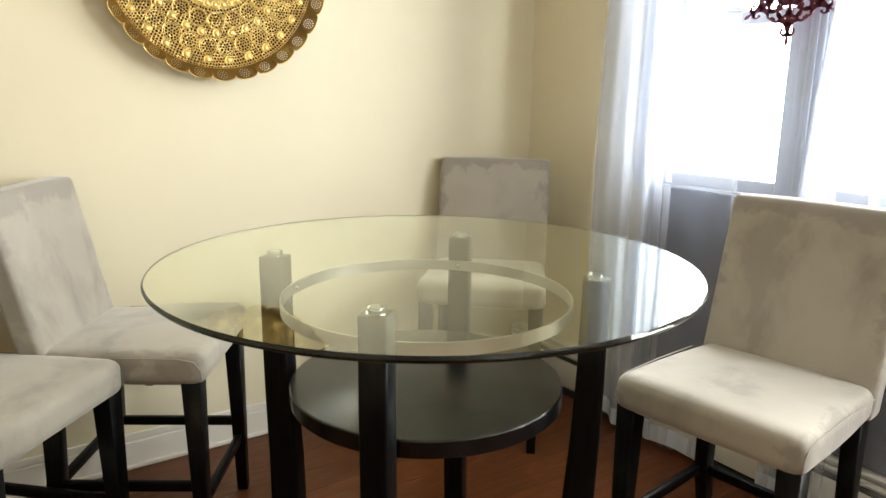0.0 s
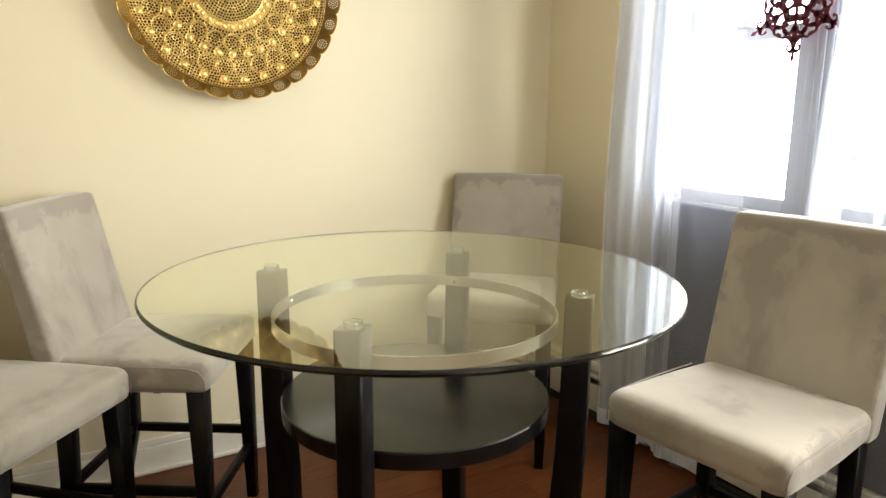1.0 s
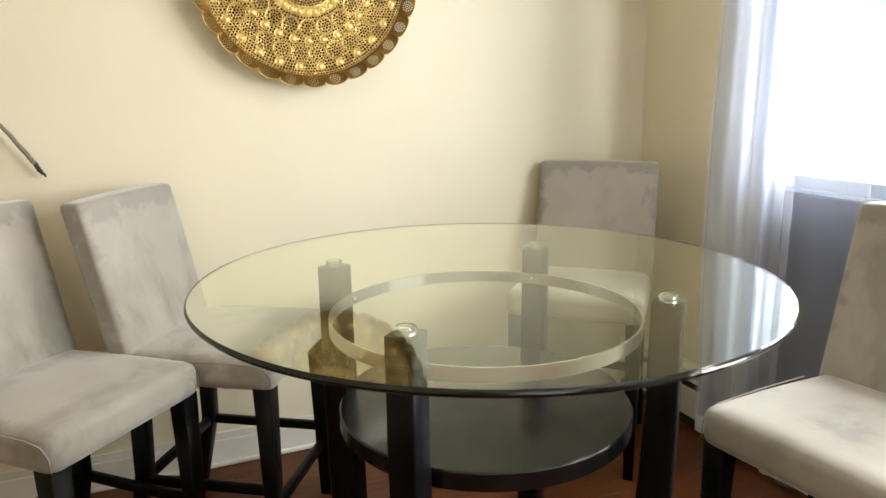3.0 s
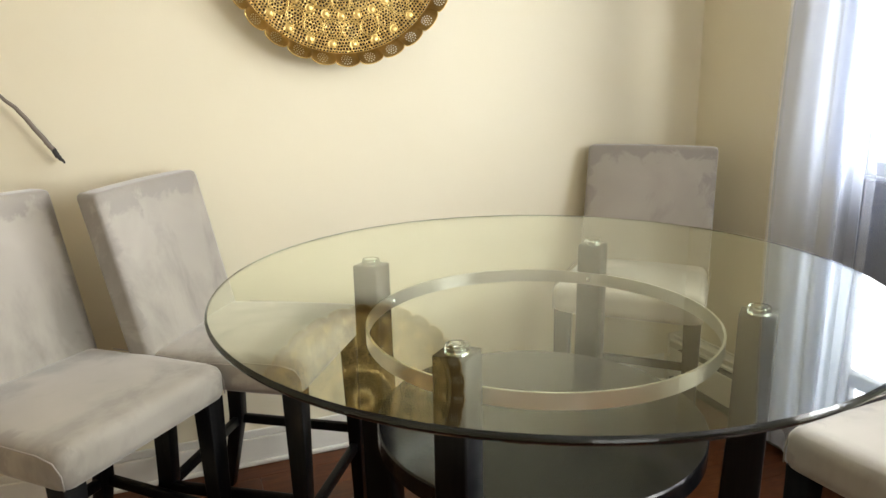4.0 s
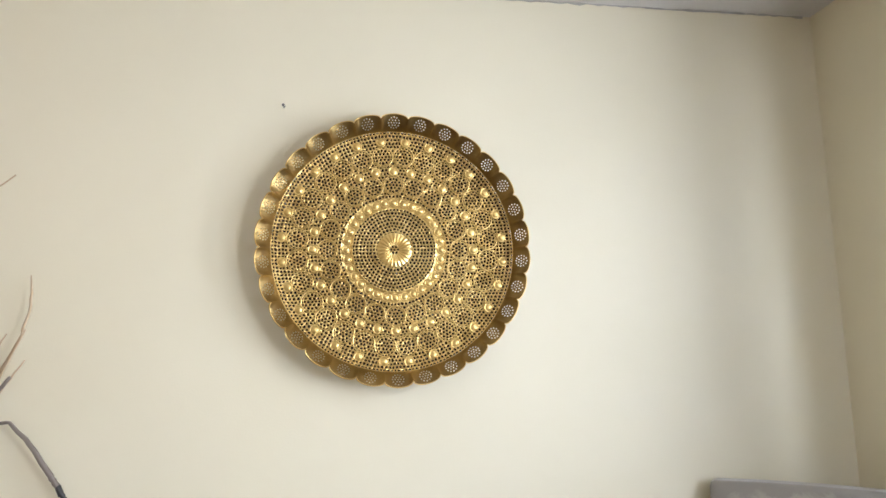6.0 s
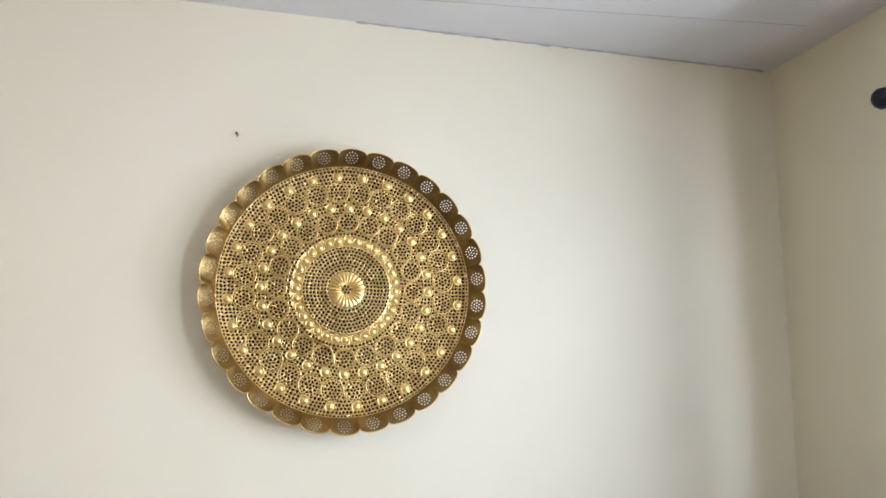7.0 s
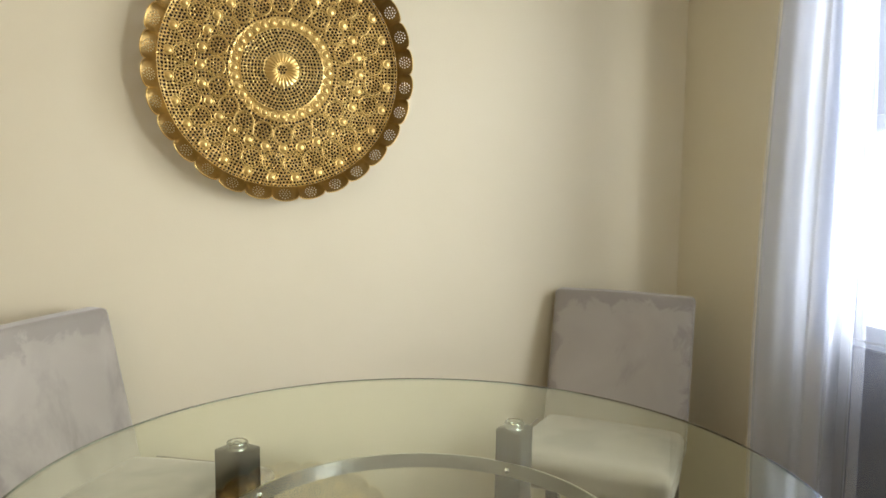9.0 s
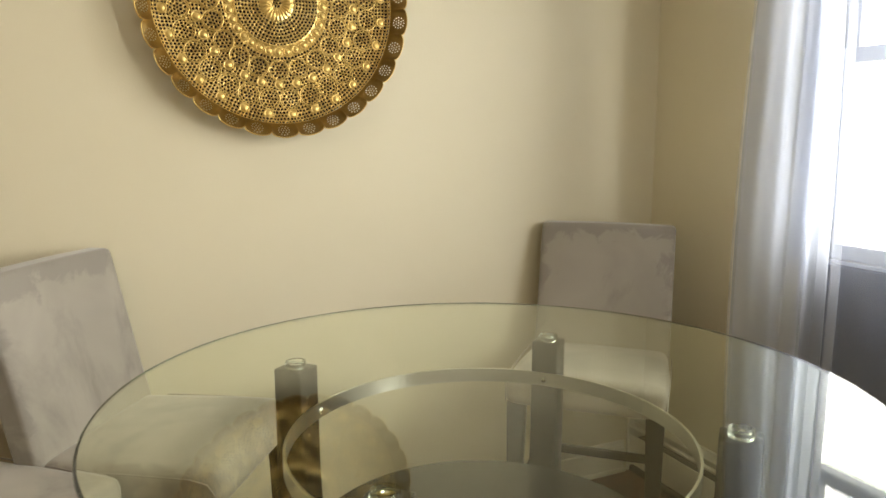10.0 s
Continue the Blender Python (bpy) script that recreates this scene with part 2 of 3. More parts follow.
def mesh_of(bm, name, smooth=True):
    bmesh.ops.recalc_face_normals(bm, faces=bm.faces)
    me = bpy.data.meshes.new(name)
    bm.to_mesh(me)
    bm.free()
    if smooth:
        for p in me.polygons:
            p.use_smooth = True
    return me


def part(name, bm, material, parent=None, label="", smooth=True):
    me = bm if isinstance(bm, bpy.types.Mesh) else mesh_of(bm, name, smooth)
    if not me.materials:
        me.materials.append(material)
    ob = new(name, me)
    ob.parent = parent
    if label:
        tagged(ob, label)
    return ob


def empty(name, m, label, category, group=""):
    ob = new(name)
    ob.matrix_world = m
    return tagged(ob, label, category, group)


def add_box(bm, lo, hi, bevel=0.0, segs=2):
    lo, hi = Vector(lo), Vector(hi)
    g = bmesh.ops.create_cube(bm, size=1, matrix=Matrix.Translation((lo + hi) / 2) @ Matrix.Diagonal((*(hi - lo), 1)))
    if bevel:
        edges = list({e for v in g["verts"] for e in v.link_edges})
        bmesh.ops.bevel(bm, geom=edges, offset=bevel, segments=segs, profile=0.5, affect="EDGES")
    return bm


def box(lo, hi, bevel=0.0, segs=2):
    return add_box(bmesh.new(), lo, hi, bevel, segs)


def soft_box(size, radius, cuts=12):
    """A box about the origin with fully rounded edges and an even net of faces."""
    bm = bmesh.new()
    bmesh.ops.create_cube(bm, size=2)
    bmesh.ops.subdivide_edges(bm, edges=bm.edges, cuts=cuts, use_grid_fill=True)
    half = Vector(size) / 2
    inner = half - Vector((radius,) * 3)
    for v in bm.verts:
        p = Vector([math.copysign(abs(c) ** 0.6, c) * h for c, h in zip(v.co, half)])
        core = Vector([max(-i, min(i, c)) for c, i in zip(p, inner)])
        d = p - core
        v.co = core + d.normalized() * radius if d.length > 1e-6 else p
    return bm


def revolve(profile, n=64, closed=False):
    """Turns (r, z) pairs about z."""
    bm = bmesh.new()
    rings = []
    for r, z in profile:
        rings.append([bm.verts.new((r * math.cos(2 * math.pi * i / n), r * math.sin(2 * math.pi * i / n), z)) for i in range(n)] if r > 1e-6 else [bm.verts.new((0, 0, z))])
    pairs = list(zip(rings, rings[1:])) + ([(rings[-1], rings[0])] if closed else [])
    for a, b in pairs:
        for i in range(n):
            j = (i + 1) % n
            if len(a) == 1:
                bm.faces.new((a[0], b[i], b[j]))
            elif len(b) == 1:
                bm.faces.new((a[i], a[j], b[0]))
            else:
                bm.faces.new((a[i], a[j], b[j], b[i]))
    return bm


def sweep(points, sizes, n=8, square=False, up=Vector((0, 0, 1))):
    """A bar along points; sizes: a radius, or half width and half depth, at each."""
    bm = bmesh.new()
    pts = [Vector(p) for p in points]
    rings = []
    for i, p in enumerate(pts):
        d = (pts[min(i + 1, len(pts) - 1)] - pts[max(i - 1, 0)]).normalized()
        a = d.cross(up if abs(d.dot(up)) < 0.95 else Vector((1, 0, 0))).normalized()
        b = d.cross(a).normalized()
        s = sizes[i] if isinstance(sizes[i], tuple) else (sizes[i], sizes[i])
        if square:
            corners = [(-1, -1), (1, -1), (1, 1), (-1, 1)]
        else:
            corners = [(math.cos(2 * math.pi * k / n), math.sin(2 * math.pi * k / n)) for k in range(n)]
        rings.append([bm.verts.new(p + a * (s[0] * u) + b * (s[1] * w)) for u, w in corners])
    m = len(rings[0])
    for a, b in zip(rings, rings[1:]):
        for k in range(m):
            bm.faces.new((a[k], a[(k + 1) % m], b[(k + 1) % m], b[k]))
    bm.faces.new(list(reversed(rings[0])))
    bm.faces.new(rings[-1])
    return bm


def post(sections, bevel=0.003):
    """A leg of square section: (x, y, z, half x, half y) from top to foot."""
    bm = bmesh.new()
    rings = [[bm.verts.new((x + sx * hx, y + sy * hy, z)) for sx, sy in ((-1, -1), (1, -1), (1, 1), (-1, 1))] for x, y, z, hx, hy in sections]
    for a, b in zip(rings, rings[1:]):
        for k in range(4):
            bm.faces.new((a[k], a[(k + 1) % 4], b[(k + 1) % 4], b[k]))
    bm.faces.new(rings[0])
    bm.faces.new(list(reversed(rings[-1])))
    bmesh.ops.recalc_face_normals(bm, faces=bm.faces)
    if bevel:
        edges = [e for e in bm.edges if abs(e.verts[0].co.z - e.verts[1].co.z) > 0.01]
        bmesh.ops.bevel(bm, geom=edges, offset=bevel, segments=2, profile=0.5, affect="EDGES")
    return bm


# ---- the room ----


def structure(name, bm, mat, label, smooth=False):
    ob = part(name, bm, mat, None, "", smooth)
    return tagged(ob, label, name.split("_")[0], kind="structure")


T = 0.15
structure("wall_north", box((WALL_W - T, WALL_N, -0.1), (WALL_E + T, WALL_N + T, CEIL)), M_WALL, "cream painted plaster wall behind the table")
structure("wall_west", box((WALL_W - T, WALL_S - T, -0.1), (WALL_W, WALL_N, CEIL)), M_WALL, "cream painted plaster wall")
structure("ceiling", box((WALL_W - T, WALL_S - T, CEIL), (WALL_E + T, WALL_N + T, CEIL + 0.1)), M_CEIL, "pale grey white painted ceiling with faint seams")

# uneven filler in the joint under the ceiling, and a hair crack across it
rnd = random.Random(5)
pts = [(0.9 + i * 0.02, WALL_N - 0.001, CEIL - 0.002 + rnd.uniform(-0.0015, 0.0015)) for i in range(68)]
structure("trim_ceiling_joint", sweep(pts, [0.0012 + abs(rnd.gauss(0, 0.0014)) for _ in pts], 6), M_JOINT, "uneven grey filler in the joint under the ceiling", True)
pts = [(1.0 + i * 0.05, 2.838 - i * 0.0062 + rnd.uniform(-0.002, 0.002), CEIL) for i in range(24)]
structure("trim_ceiling_crack", sweep(pts, [0.0011] * 24, 5), M_JOINT, "faint hair crack across the ceiling", True)

# window wall of butted pieces: two windows, plus an unseen opening added for light
WIN = [(1.769, 2.312), (1.15, 1.719)]
SILL, HEAD = 0.93, 2.03
TE = 0.06
bm = bmesh.new()
add_box(bm, (WALL_E, WALL_S - T, -0.1), (WALL_E + TE, WALL_N, SILL))
add_box(bm, (WALL_E, WALL_S - T, HEAD), (WALL_E + TE, WALL_N, CEIL))
for y0, y1 in ((2.312, WALL_N), (1.719, 1.769), (0.80, 1.15), (WALL_S - T, -0.10)):
    add_box(bm, (WALL_E, y0, SILL), (WALL_E + TE, y1, HEAD))
structure("wall_east", bm, M_WALL, "cream painted wall with two windows")

# wall behind, unseen; its wide opening is added to let fill light in
bm = bmesh.new()
add_box(bm, (WALL_W, WALL_S - T, -0.1), (WALL_E, WALL_S, 0.9))
add_box(bm, (WALL_W, WALL_S - T, 2.2), (WALL_E, WALL_S, CEIL))
add_box(bm, (WALL_W, WALL_S - T, 0.9), (-0.65, WALL_S, 2.2))
add_box(bm, (1.05, WALL_S - T, 0.9), (WALL_E, WALL_S, 2.2))
structure("wall_south", bm, M_WALL, "cream painted wall with a wide window opening")

# baseboard with a stepped top and a quarter-round shoe
bm = box((WALL_W, WALL_N - 0.016, 0.0), (WALL_E - 0.09, WALL_N, 0.095), 0.003)
add_box(bm, (WALL_W, WALL_N - 0.010, 0.0955), (WALL_E - 0.09, WALL_N, 0.122), 0.004)
add_box(bm, (WALL_W, WALL_N - 0.030, 0.0), (WALL_E - 0.09, WALL_N - 0.0165, 0.018), 0.006)
structure("baseboard", bm, M_TRIM, "white painted wooden baseboard with a stepped top")


def window(n, y0, y1, bar=None):
    """A double-hung window in its opening."""
    x = WALL_E + 0.003
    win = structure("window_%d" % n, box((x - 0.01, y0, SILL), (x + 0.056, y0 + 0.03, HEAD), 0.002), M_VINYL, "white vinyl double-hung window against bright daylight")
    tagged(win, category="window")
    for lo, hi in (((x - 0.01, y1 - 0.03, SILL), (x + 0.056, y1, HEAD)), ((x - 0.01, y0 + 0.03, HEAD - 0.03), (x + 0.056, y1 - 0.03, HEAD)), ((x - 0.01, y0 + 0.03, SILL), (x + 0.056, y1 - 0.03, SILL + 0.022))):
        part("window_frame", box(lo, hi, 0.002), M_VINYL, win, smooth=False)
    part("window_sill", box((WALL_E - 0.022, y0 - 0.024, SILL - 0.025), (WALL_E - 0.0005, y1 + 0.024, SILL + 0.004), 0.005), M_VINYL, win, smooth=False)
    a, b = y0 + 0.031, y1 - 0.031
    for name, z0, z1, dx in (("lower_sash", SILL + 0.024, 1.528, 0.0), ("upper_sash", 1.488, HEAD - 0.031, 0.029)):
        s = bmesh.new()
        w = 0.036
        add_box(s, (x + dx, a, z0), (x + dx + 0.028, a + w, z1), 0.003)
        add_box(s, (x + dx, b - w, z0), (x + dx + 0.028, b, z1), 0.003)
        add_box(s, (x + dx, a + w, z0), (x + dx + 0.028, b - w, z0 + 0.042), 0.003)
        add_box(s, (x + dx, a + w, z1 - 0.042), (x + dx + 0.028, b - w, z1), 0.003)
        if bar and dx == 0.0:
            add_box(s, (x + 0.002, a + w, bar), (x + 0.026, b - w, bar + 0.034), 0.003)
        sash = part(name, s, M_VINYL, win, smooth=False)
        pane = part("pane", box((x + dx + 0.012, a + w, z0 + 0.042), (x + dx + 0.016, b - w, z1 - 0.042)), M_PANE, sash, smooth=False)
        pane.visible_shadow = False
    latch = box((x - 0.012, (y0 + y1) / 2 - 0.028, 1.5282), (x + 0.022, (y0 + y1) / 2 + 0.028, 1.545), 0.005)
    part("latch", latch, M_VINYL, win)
    return win


bm = bmesh.new()
cx0, cx1 = WALL_E - 0.016, WALL_E - 0.0005
add_box(bm, (cx0, 1.7195, SILL + 0.006), (cx1, 1.7685, HEAD), 0.003)
add_box(bm, (cx0, 2.3125, SILL + 0.006), (cx1, 2.382, HEAD), 0.003)
add_box(bm, (cx0, 1.082, SILL + 0.006), (cx1, 1.1495, HEAD), 0.003)
add_box(bm, (cx0, 1.082, HEAD + 0.0005), (cx1, 2.382, HEAD + 0.075), 0.003)
add_box(bm, (cx0 - 0.006, 1.739, SILL + 0.006), (cx0 - 0.0005, 1.749, HEAD), 0.002)
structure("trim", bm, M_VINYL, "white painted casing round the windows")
window(1, *WIN[0])
window(2, *WIN[1], bar=1.112)

# ---- baseboard heater under the windows ----
heater = empty("baseboard_heater", pose(WALL_E, 0, 0), "white metal baseboard heater with a dark slot", "heater")
y0, y1 = 0.3, WALL_N - 0.02
part("back_panel", box((-0.012, y0, 0.02), (-0.001, y1, 0.21), 0.002), M_TRIM, heater)
part("front_panel", box((-0.075, y0, 0.035), (-0.068, y1, 0.150), 0.003), M_TRIM, heater)
bm = box((-0.060, y0, 0.196), (-0.012, y1, 0.206), 0.003)
part("top_hood", bm, M_TRIM, heater)
part("damper", box((-0.078, y0, 0.178), (-0.058, y1, 0.186), 0.002), M_TRIM, heater)
part("fin_bank", box((-0.060, y0 + 0.02, 0.06), (-0.014, y1 - 0.02, 0.14)), M_DARK, heater)
part("end_cap", box((-0.08, y1, 0.0), (-0.001, y1 + 0.012, 0.21), 0.003), M_TRIM, heater)
part("base_rail", box((-0.07, y0, 0.0), (-0.012, y1, 0.02)), M_DARK, heater)

# flat dark blue panel over the area between heater and sill
board = part("slate_panel", box((WALL_E - 0.044, 1.16, 0.212), (WALL_E - 0.024, 2.30, 0.946), 0.006), M_SLATE)
tagged(board, "dark slate-blue board standing under the window sill", "board")

# ---- table ----


def dining_table(at, turn):
    tb = empty("dining_table", pose(*at, 0, 0, turn), "round glass-topped counter-height dining table on black wooden legs", "table")
    r, z0, z1 = 0.570, 0.8985, 0.9105
    prof = [(0, z0), (r - 0.004, z0), (r - 0.001, z0 + 0.003), (r, z0 + 0.006), (r - 0.001, z1 - 0.003), (r - 0.004, z1), (0, z1)]
    top = part("glass_top", revolve(prof, 160), M_GLASS, tb, "clear round glass top with a green bevelled edge", smooth=False)
    top.visible_shadow = False
    top.data.materials.append(M_EDGE)
    for p in top.data.polygons:
        if math.hypot(p.center.x, p.center.y) > r - 0.0042:
            p.material_index = 1
    # shelf
    rs = 0.300
    part("shelf", revolve([(0, 0.606), (rs - 0.003, 0.606), (rs, 0.609), (rs, 0.640), (rs - 0.003, 0.643), (0, 0.643)], 128), M_SHELF, tb, "round black lacquered lower shelf", smooth=False)
    # steel ring between the legs
    rr = 0.313
    part("steel_ring", revolve([(rr, 0.803), (rr, 0.829), (rr - 0.004, 0.829), (rr - 0.004, 0.803)], 160, closed=True), M_STEEL, tb, "flat brushed steel ring between the legs", smooth=False)
    for k in range(4):
        a = radians(45 + 90 * k)
        d = pose(0, 0, 0, 0, 0, 45 + 90 * k)
        # legs run in the radial plane: straight above, bowed in and flaring to the foot
        secs = [(0.346, 0.886, 0.028), (0.345, 0.70, 0.029), (0.341, 0.55, 0.031), (0.334, 0.40, 0.034), (0.333, 0.28, 0.035), (0.342, 0.16, 0.034), (0.362, 0.06, 0.031), (0.380, 0.0, 0.028)]
        out = 0.012 if k % 2 else -0.008
        leg = post([(rad + out, 0, z, h, 0.026) for rad, z, h in secs], 0.004)
        leg.transform(d)
        lo = part("leg", leg, M_BLACK, tb)
        at = Matrix.Translation(((0.346 + out) * math.cos(a), (0.346 + out) * math.sin(a), 0))
        pad = revolve([(0.0172, 0.8864), (0.0178, 0.888), (0.0178, 0.8965), (0.0168, 0.8982), (0.0125, 0.8982), (0.0115, 0.8864)], 32, closed=True)
        pad.transform(at)
        part("glass_pad", pad, M_PAD, lo, "clear ring that carries the glass", smooth=False)
        disc = revolve([(0, 0.8862), (0.011, 0.8862), (0.011, 0.8930), (0.0095, 0.8945), (0.005, 0.8945), (0.004, 0.8930), (0, 0.8930)], 24)
        disc.transform(at)
        part("disc", disc, M_CHROME, lo, "chrome disc in the clear ring", smooth=False)
        sc = revolve([(0, 0), (0.006, 0), (0.005, 0.003), (0, 0.004)], 12)
        sc.transform(d @ Matrix.Translation((rr - 0.0042, 0, 0.8155)) @ pose(0, 0, 0, 0, -90, 0))
        part("screw", sc, M_CHROME, lo)
    return tb


dining_table(TABLE, -3.0)

# ---- chairs ----


def dining_chair(m, label):
    ch = empty("dining_chair", m, label, "chair", "chairs round the table")
    seat = soft_box((0.448, 0.43, 0.092), 0.030, 16)
    for v in seat.verts:
        x, y, z = v.co
        if z > 0:
            v.co.z += 0.010 * (1 - (x / 0.224) ** 2) * (1 - (y / 0.215) ** 2) - 0.010 * (y / 0.215 + 1) / 2
        v.co.x *= 1 - 0.06 * max(0, y / 0.215)
    seat.transform(Matrix.Translation((0, 0.215, 0.571)))
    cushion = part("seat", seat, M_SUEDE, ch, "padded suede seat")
    # seam round the front corners and along the side of the seat
    for sx in (-1, 1):
        pts = [(sx * 0.2245, 0.36, 0.600), (sx * 0.2250, 0.20, 0.604), (sx * 0.2245, 0.06, 0.603), (sx * 0.2225, 0.022, 0.594), (sx * 0.2195, 0.008, 0.570), (sx * 0.2185, 0.0065, 0.540)]
        part("seam", sweep(pts, [0.0016] * len(pts), 6), M_SEAM, cushion)
    h = 0.475
    back = soft_box((0.434, 0.062, h), 0.013, 18)
    for v in back.verts:
        t = (v.co.z + h / 2) / h
        v.co.y += 0.108 * t - 0.007 * (1 - (v.co.x / 0.2125) ** 2) * math.sin(math.pi * t) * (1 if v.co.y < 0 else 0)
        v.co.z += 0.004 * (1 - (v.co.x / 0.2125) ** 2) * t
    back.transform(Matrix.Translation((0, 0.414, 0.530 + h / 2)))
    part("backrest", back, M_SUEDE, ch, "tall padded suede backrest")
    for sx in (-1, 1):
        f = post([(sx * 0.192, 0.036, 0.535, 0.025, 0.025), (sx * 0.196, 0.030, 0.0, 0.016, 0.016)])
        part("leg", f, M_BLACK, ch)
        b = post([(sx * 0.180, 0.405, 0.535, 0.021, 0.024), (sx * 0.184, 0.412, 0.25, 0.019, 0.021), (sx * 0.190, 0.465, 0.0, 0.015, 0.016)])
        part("leg", b, M_BLACK, ch)
        part("stretcher", box((sx * 0.192 - 0.009, 0.048, 0.222), (sx * 0.192 + 0.009, 0.400, 0.250), 0.003), M_BLACK, ch)
    part("stretcher", box((-0.18, 0.024, 0.165), (0.18, 0.044, 0.195), 0.003), M_BLACK, ch)
    part("stretcher", box((-0.170, 0.402, 0.222), (0.170, 0.420, 0.250), 0.003), M_BLACK, ch)
    part("seat_rail", box((-0.168, 0.150, 0.508), (0.168, 0.170, 0.535), 0.002), M_BLACK, ch)
    return ch


CHAIR = "taupe suede counter-height chair with black wooden legs"
dining_chair(pose(1.413, 1.439, 0, 0, 0, -83.2), CHAIR + ", beside the window")
first = bpy.data.objects["dining_chair"]
for (x, y, turn), where in (((1.582, 2.443, -43.0), ", set in the corner"), ((0.723, 2.486, 56.9), ", backed to the wall"), ((0.282, 2.224, 46.0), ", pale seat")):
    tagged(copy_thing(first, pose(x, y, 0, 0, 0, turn)), CHAIR + where)

# ---- brass tray on the wall ----


def wall_tray(at):
    tr = empty("wall_tray", pose(*at, 90, 0, 0), "large round pierced brass tray with scalloped rim on the wall", "tray")
    n, lobes, R = 600, 30, 0.371
    bm = bmesh.new()
    prof = [(0.0, 0.010), (0.012, 0.010), (0.015, 0.008), (0.053, 0.008), (0.055, 0.010), (0.058, 0.008), (0.112, 0.008), (0.1145, 0.0105), (0.117, 0.008), (0.147, 0.008), (0.1495, 0.0105), (0.152, 0.008), (0.21, 0.008), (0.26, 0.009), (0.30, 0.012), (0.318, 0.018), (0.332, 0.028)]
    rings = []
    for r, z in prof:
        rings.append([bm.verts.new((r * math.cos(2 * math.pi * i / n), r * math.sin(2 * math.pi * i / n), z)) for i in range(n)] if r else [bm.verts.new((0, 0, z))])
    for a, b in zip(rings, rings[1:]):
        for i in range(n):
            j = (i + 1) % n
            bm.faces.new((a[0], b[i], b[j]) if len(a) == 1 else (a[i], a[j], b[j], b[i]))
    part("dish", bm, M_TRAY, tr, "pierced brass dish with embossed bands")
    # disc added behind the dish so the holes read as a shaded gap
    part("shade_disc", revolve([(0, 0.0045), (0.26, 0.0055), (0.30, 0.0085), (0.330, 0.0235)], 96), M_HOLE_SHADE, tr, "added near-black disc that stands for the shade behind the piercing")
    # scalloped rim: each lobe bulges outward and forward
    bm = bmesh.new()
    rings = []
    steps = 9
    for s in range(steps + 1):
        t = s / steps
        ring = []
        for i in range(n):
            a = 2 * math.pi * i / n
            ph = (a * lobes / (2 * math.pi)) % 1.0
            arc = math.sqrt(max(0.0, 1 - (2 * ph - 1) ** 2))
            r = 0.332 + (t ** 1.15) * (R - 0.332 - 0.014 + 0.014 * arc)
            z = 0.028 + 0.036 * t ** 0.9 + 0.006 * t * (1 - arc)
            ring.append(bm.verts.new((r * math.cos(a), r * math.sin(a), z)))
        rings.append(ring)
    uv = bm.loops.layers.uv.new("lobe")
    per = n // lobes
    for s, (a, b) in enumerate(zip(rings, rings[1:])):
        for i in range(n):
            f = bm.faces.new((a[i], a[(i + 1) % n], b[(i + 1) % n], b[i]))
            for loop, (di, dt) in zip(f.loops, ((0, 0), (1, 0), (1, 1), (0, 1))):
                loop[uv].uv = (((i % per + di) / per - 0.5) * 0.075, (s + dt) / steps * 0.050)
    part("scalloped_rim", bm, M_RIM, tr, "scalloped flaring brass rim")
    # rolled edge
    pts = []
    for i in range(n):
        a = 2 * math.pi * i / n
        ph = (a * lobes / (2 * math.pi)) % 1.0
        arc = math.sqrt(max(0.0, 1 - (2 * ph - 1) ** 2))
        r = R - 0.014 + 0.014 * arc
        pts.append((r * math.cos(a), r * math.sin(a), 0.064 + 0.006 * (1 - arc)))
    part("rolled_edge", sweep(pts + pts[:1], [0.0016] * (n + 1), 6), M_BRASS, tr)
    # centre boss with petals
    bm = bmesh.new()
    rings = []
    for s in range(9):
        t = s / 8
        ring = []
        for i in range(120):
            a = 2 * math.pi * i / 120
            lift = 0.5 + 0.5 * math.cos(24 * a)
            r = 0.014 + 0.034 * t
            ring.append(bm.verts.new((r * math.cos(a), r * math.sin(a), 0.0085 + 0.0055 * math.sin(math.pi * t) * (0.25 + 0.75 * lift))))
        rings.append(ring)
    for a, b in zip(rings, rings[1:]):
        for i in range(120):
            bm.faces.new((a[i], a[(i + 1) % 120], b[(i + 1) % 120], b[i]))
    part("centre_rosette", bm, M_BRASS, tr)

    def ring_of(name, me, count, r, z, offset=0.0):
        for k in range(count):
            a = 360.0 * (k + offset) / count
            o = part(name, me, M_BRASS, tr)
            o.matrix_local = pose(0, 0, 0, 0, 0, a) @ Matrix.Translation((r, 0, z))

    def boss(r):
        b = revolve([(r, 0), (r * 0.90, 0.0030), (r * 0.78, 0.0022), (r * 0.70, 0.0006), (r * 0.6, 0.0022), (r * 0.35, 0.0036), (0, 0.0040)], 14)
        me = mesh_of(b, "boss")
        me.materials.append(M_BRASS)
        return me

    def hoop(r, w):
        b = revolve([(r + w, 0), (r + w * 0.5, 0.0020), (r - w * 0.5, 0.0020), (r - w, 0)], 22)
        me = mesh_of(b, "hoop")
        me.materials.append(M_BRASS)
        return me

    ring_of("boss", boss(0.0130), 32, 0.132, 0.0085)
    ring_of("boss", boss(0.0150), 28, 0.222, 0.0090)
    ring_of("boss", boss(0.0150), 28, 0.306, 0.0145, 0.5)
    for count, r0, rc, offset in ROSETTES:
        ring_of("hoop", hoop(rc, 0.0019), count, r0, 0.0105 if r0 > 0.2 else 0.0085, offset)
    return tr


wall_tray((0.893, WALL_N - 0.010, 1.660))

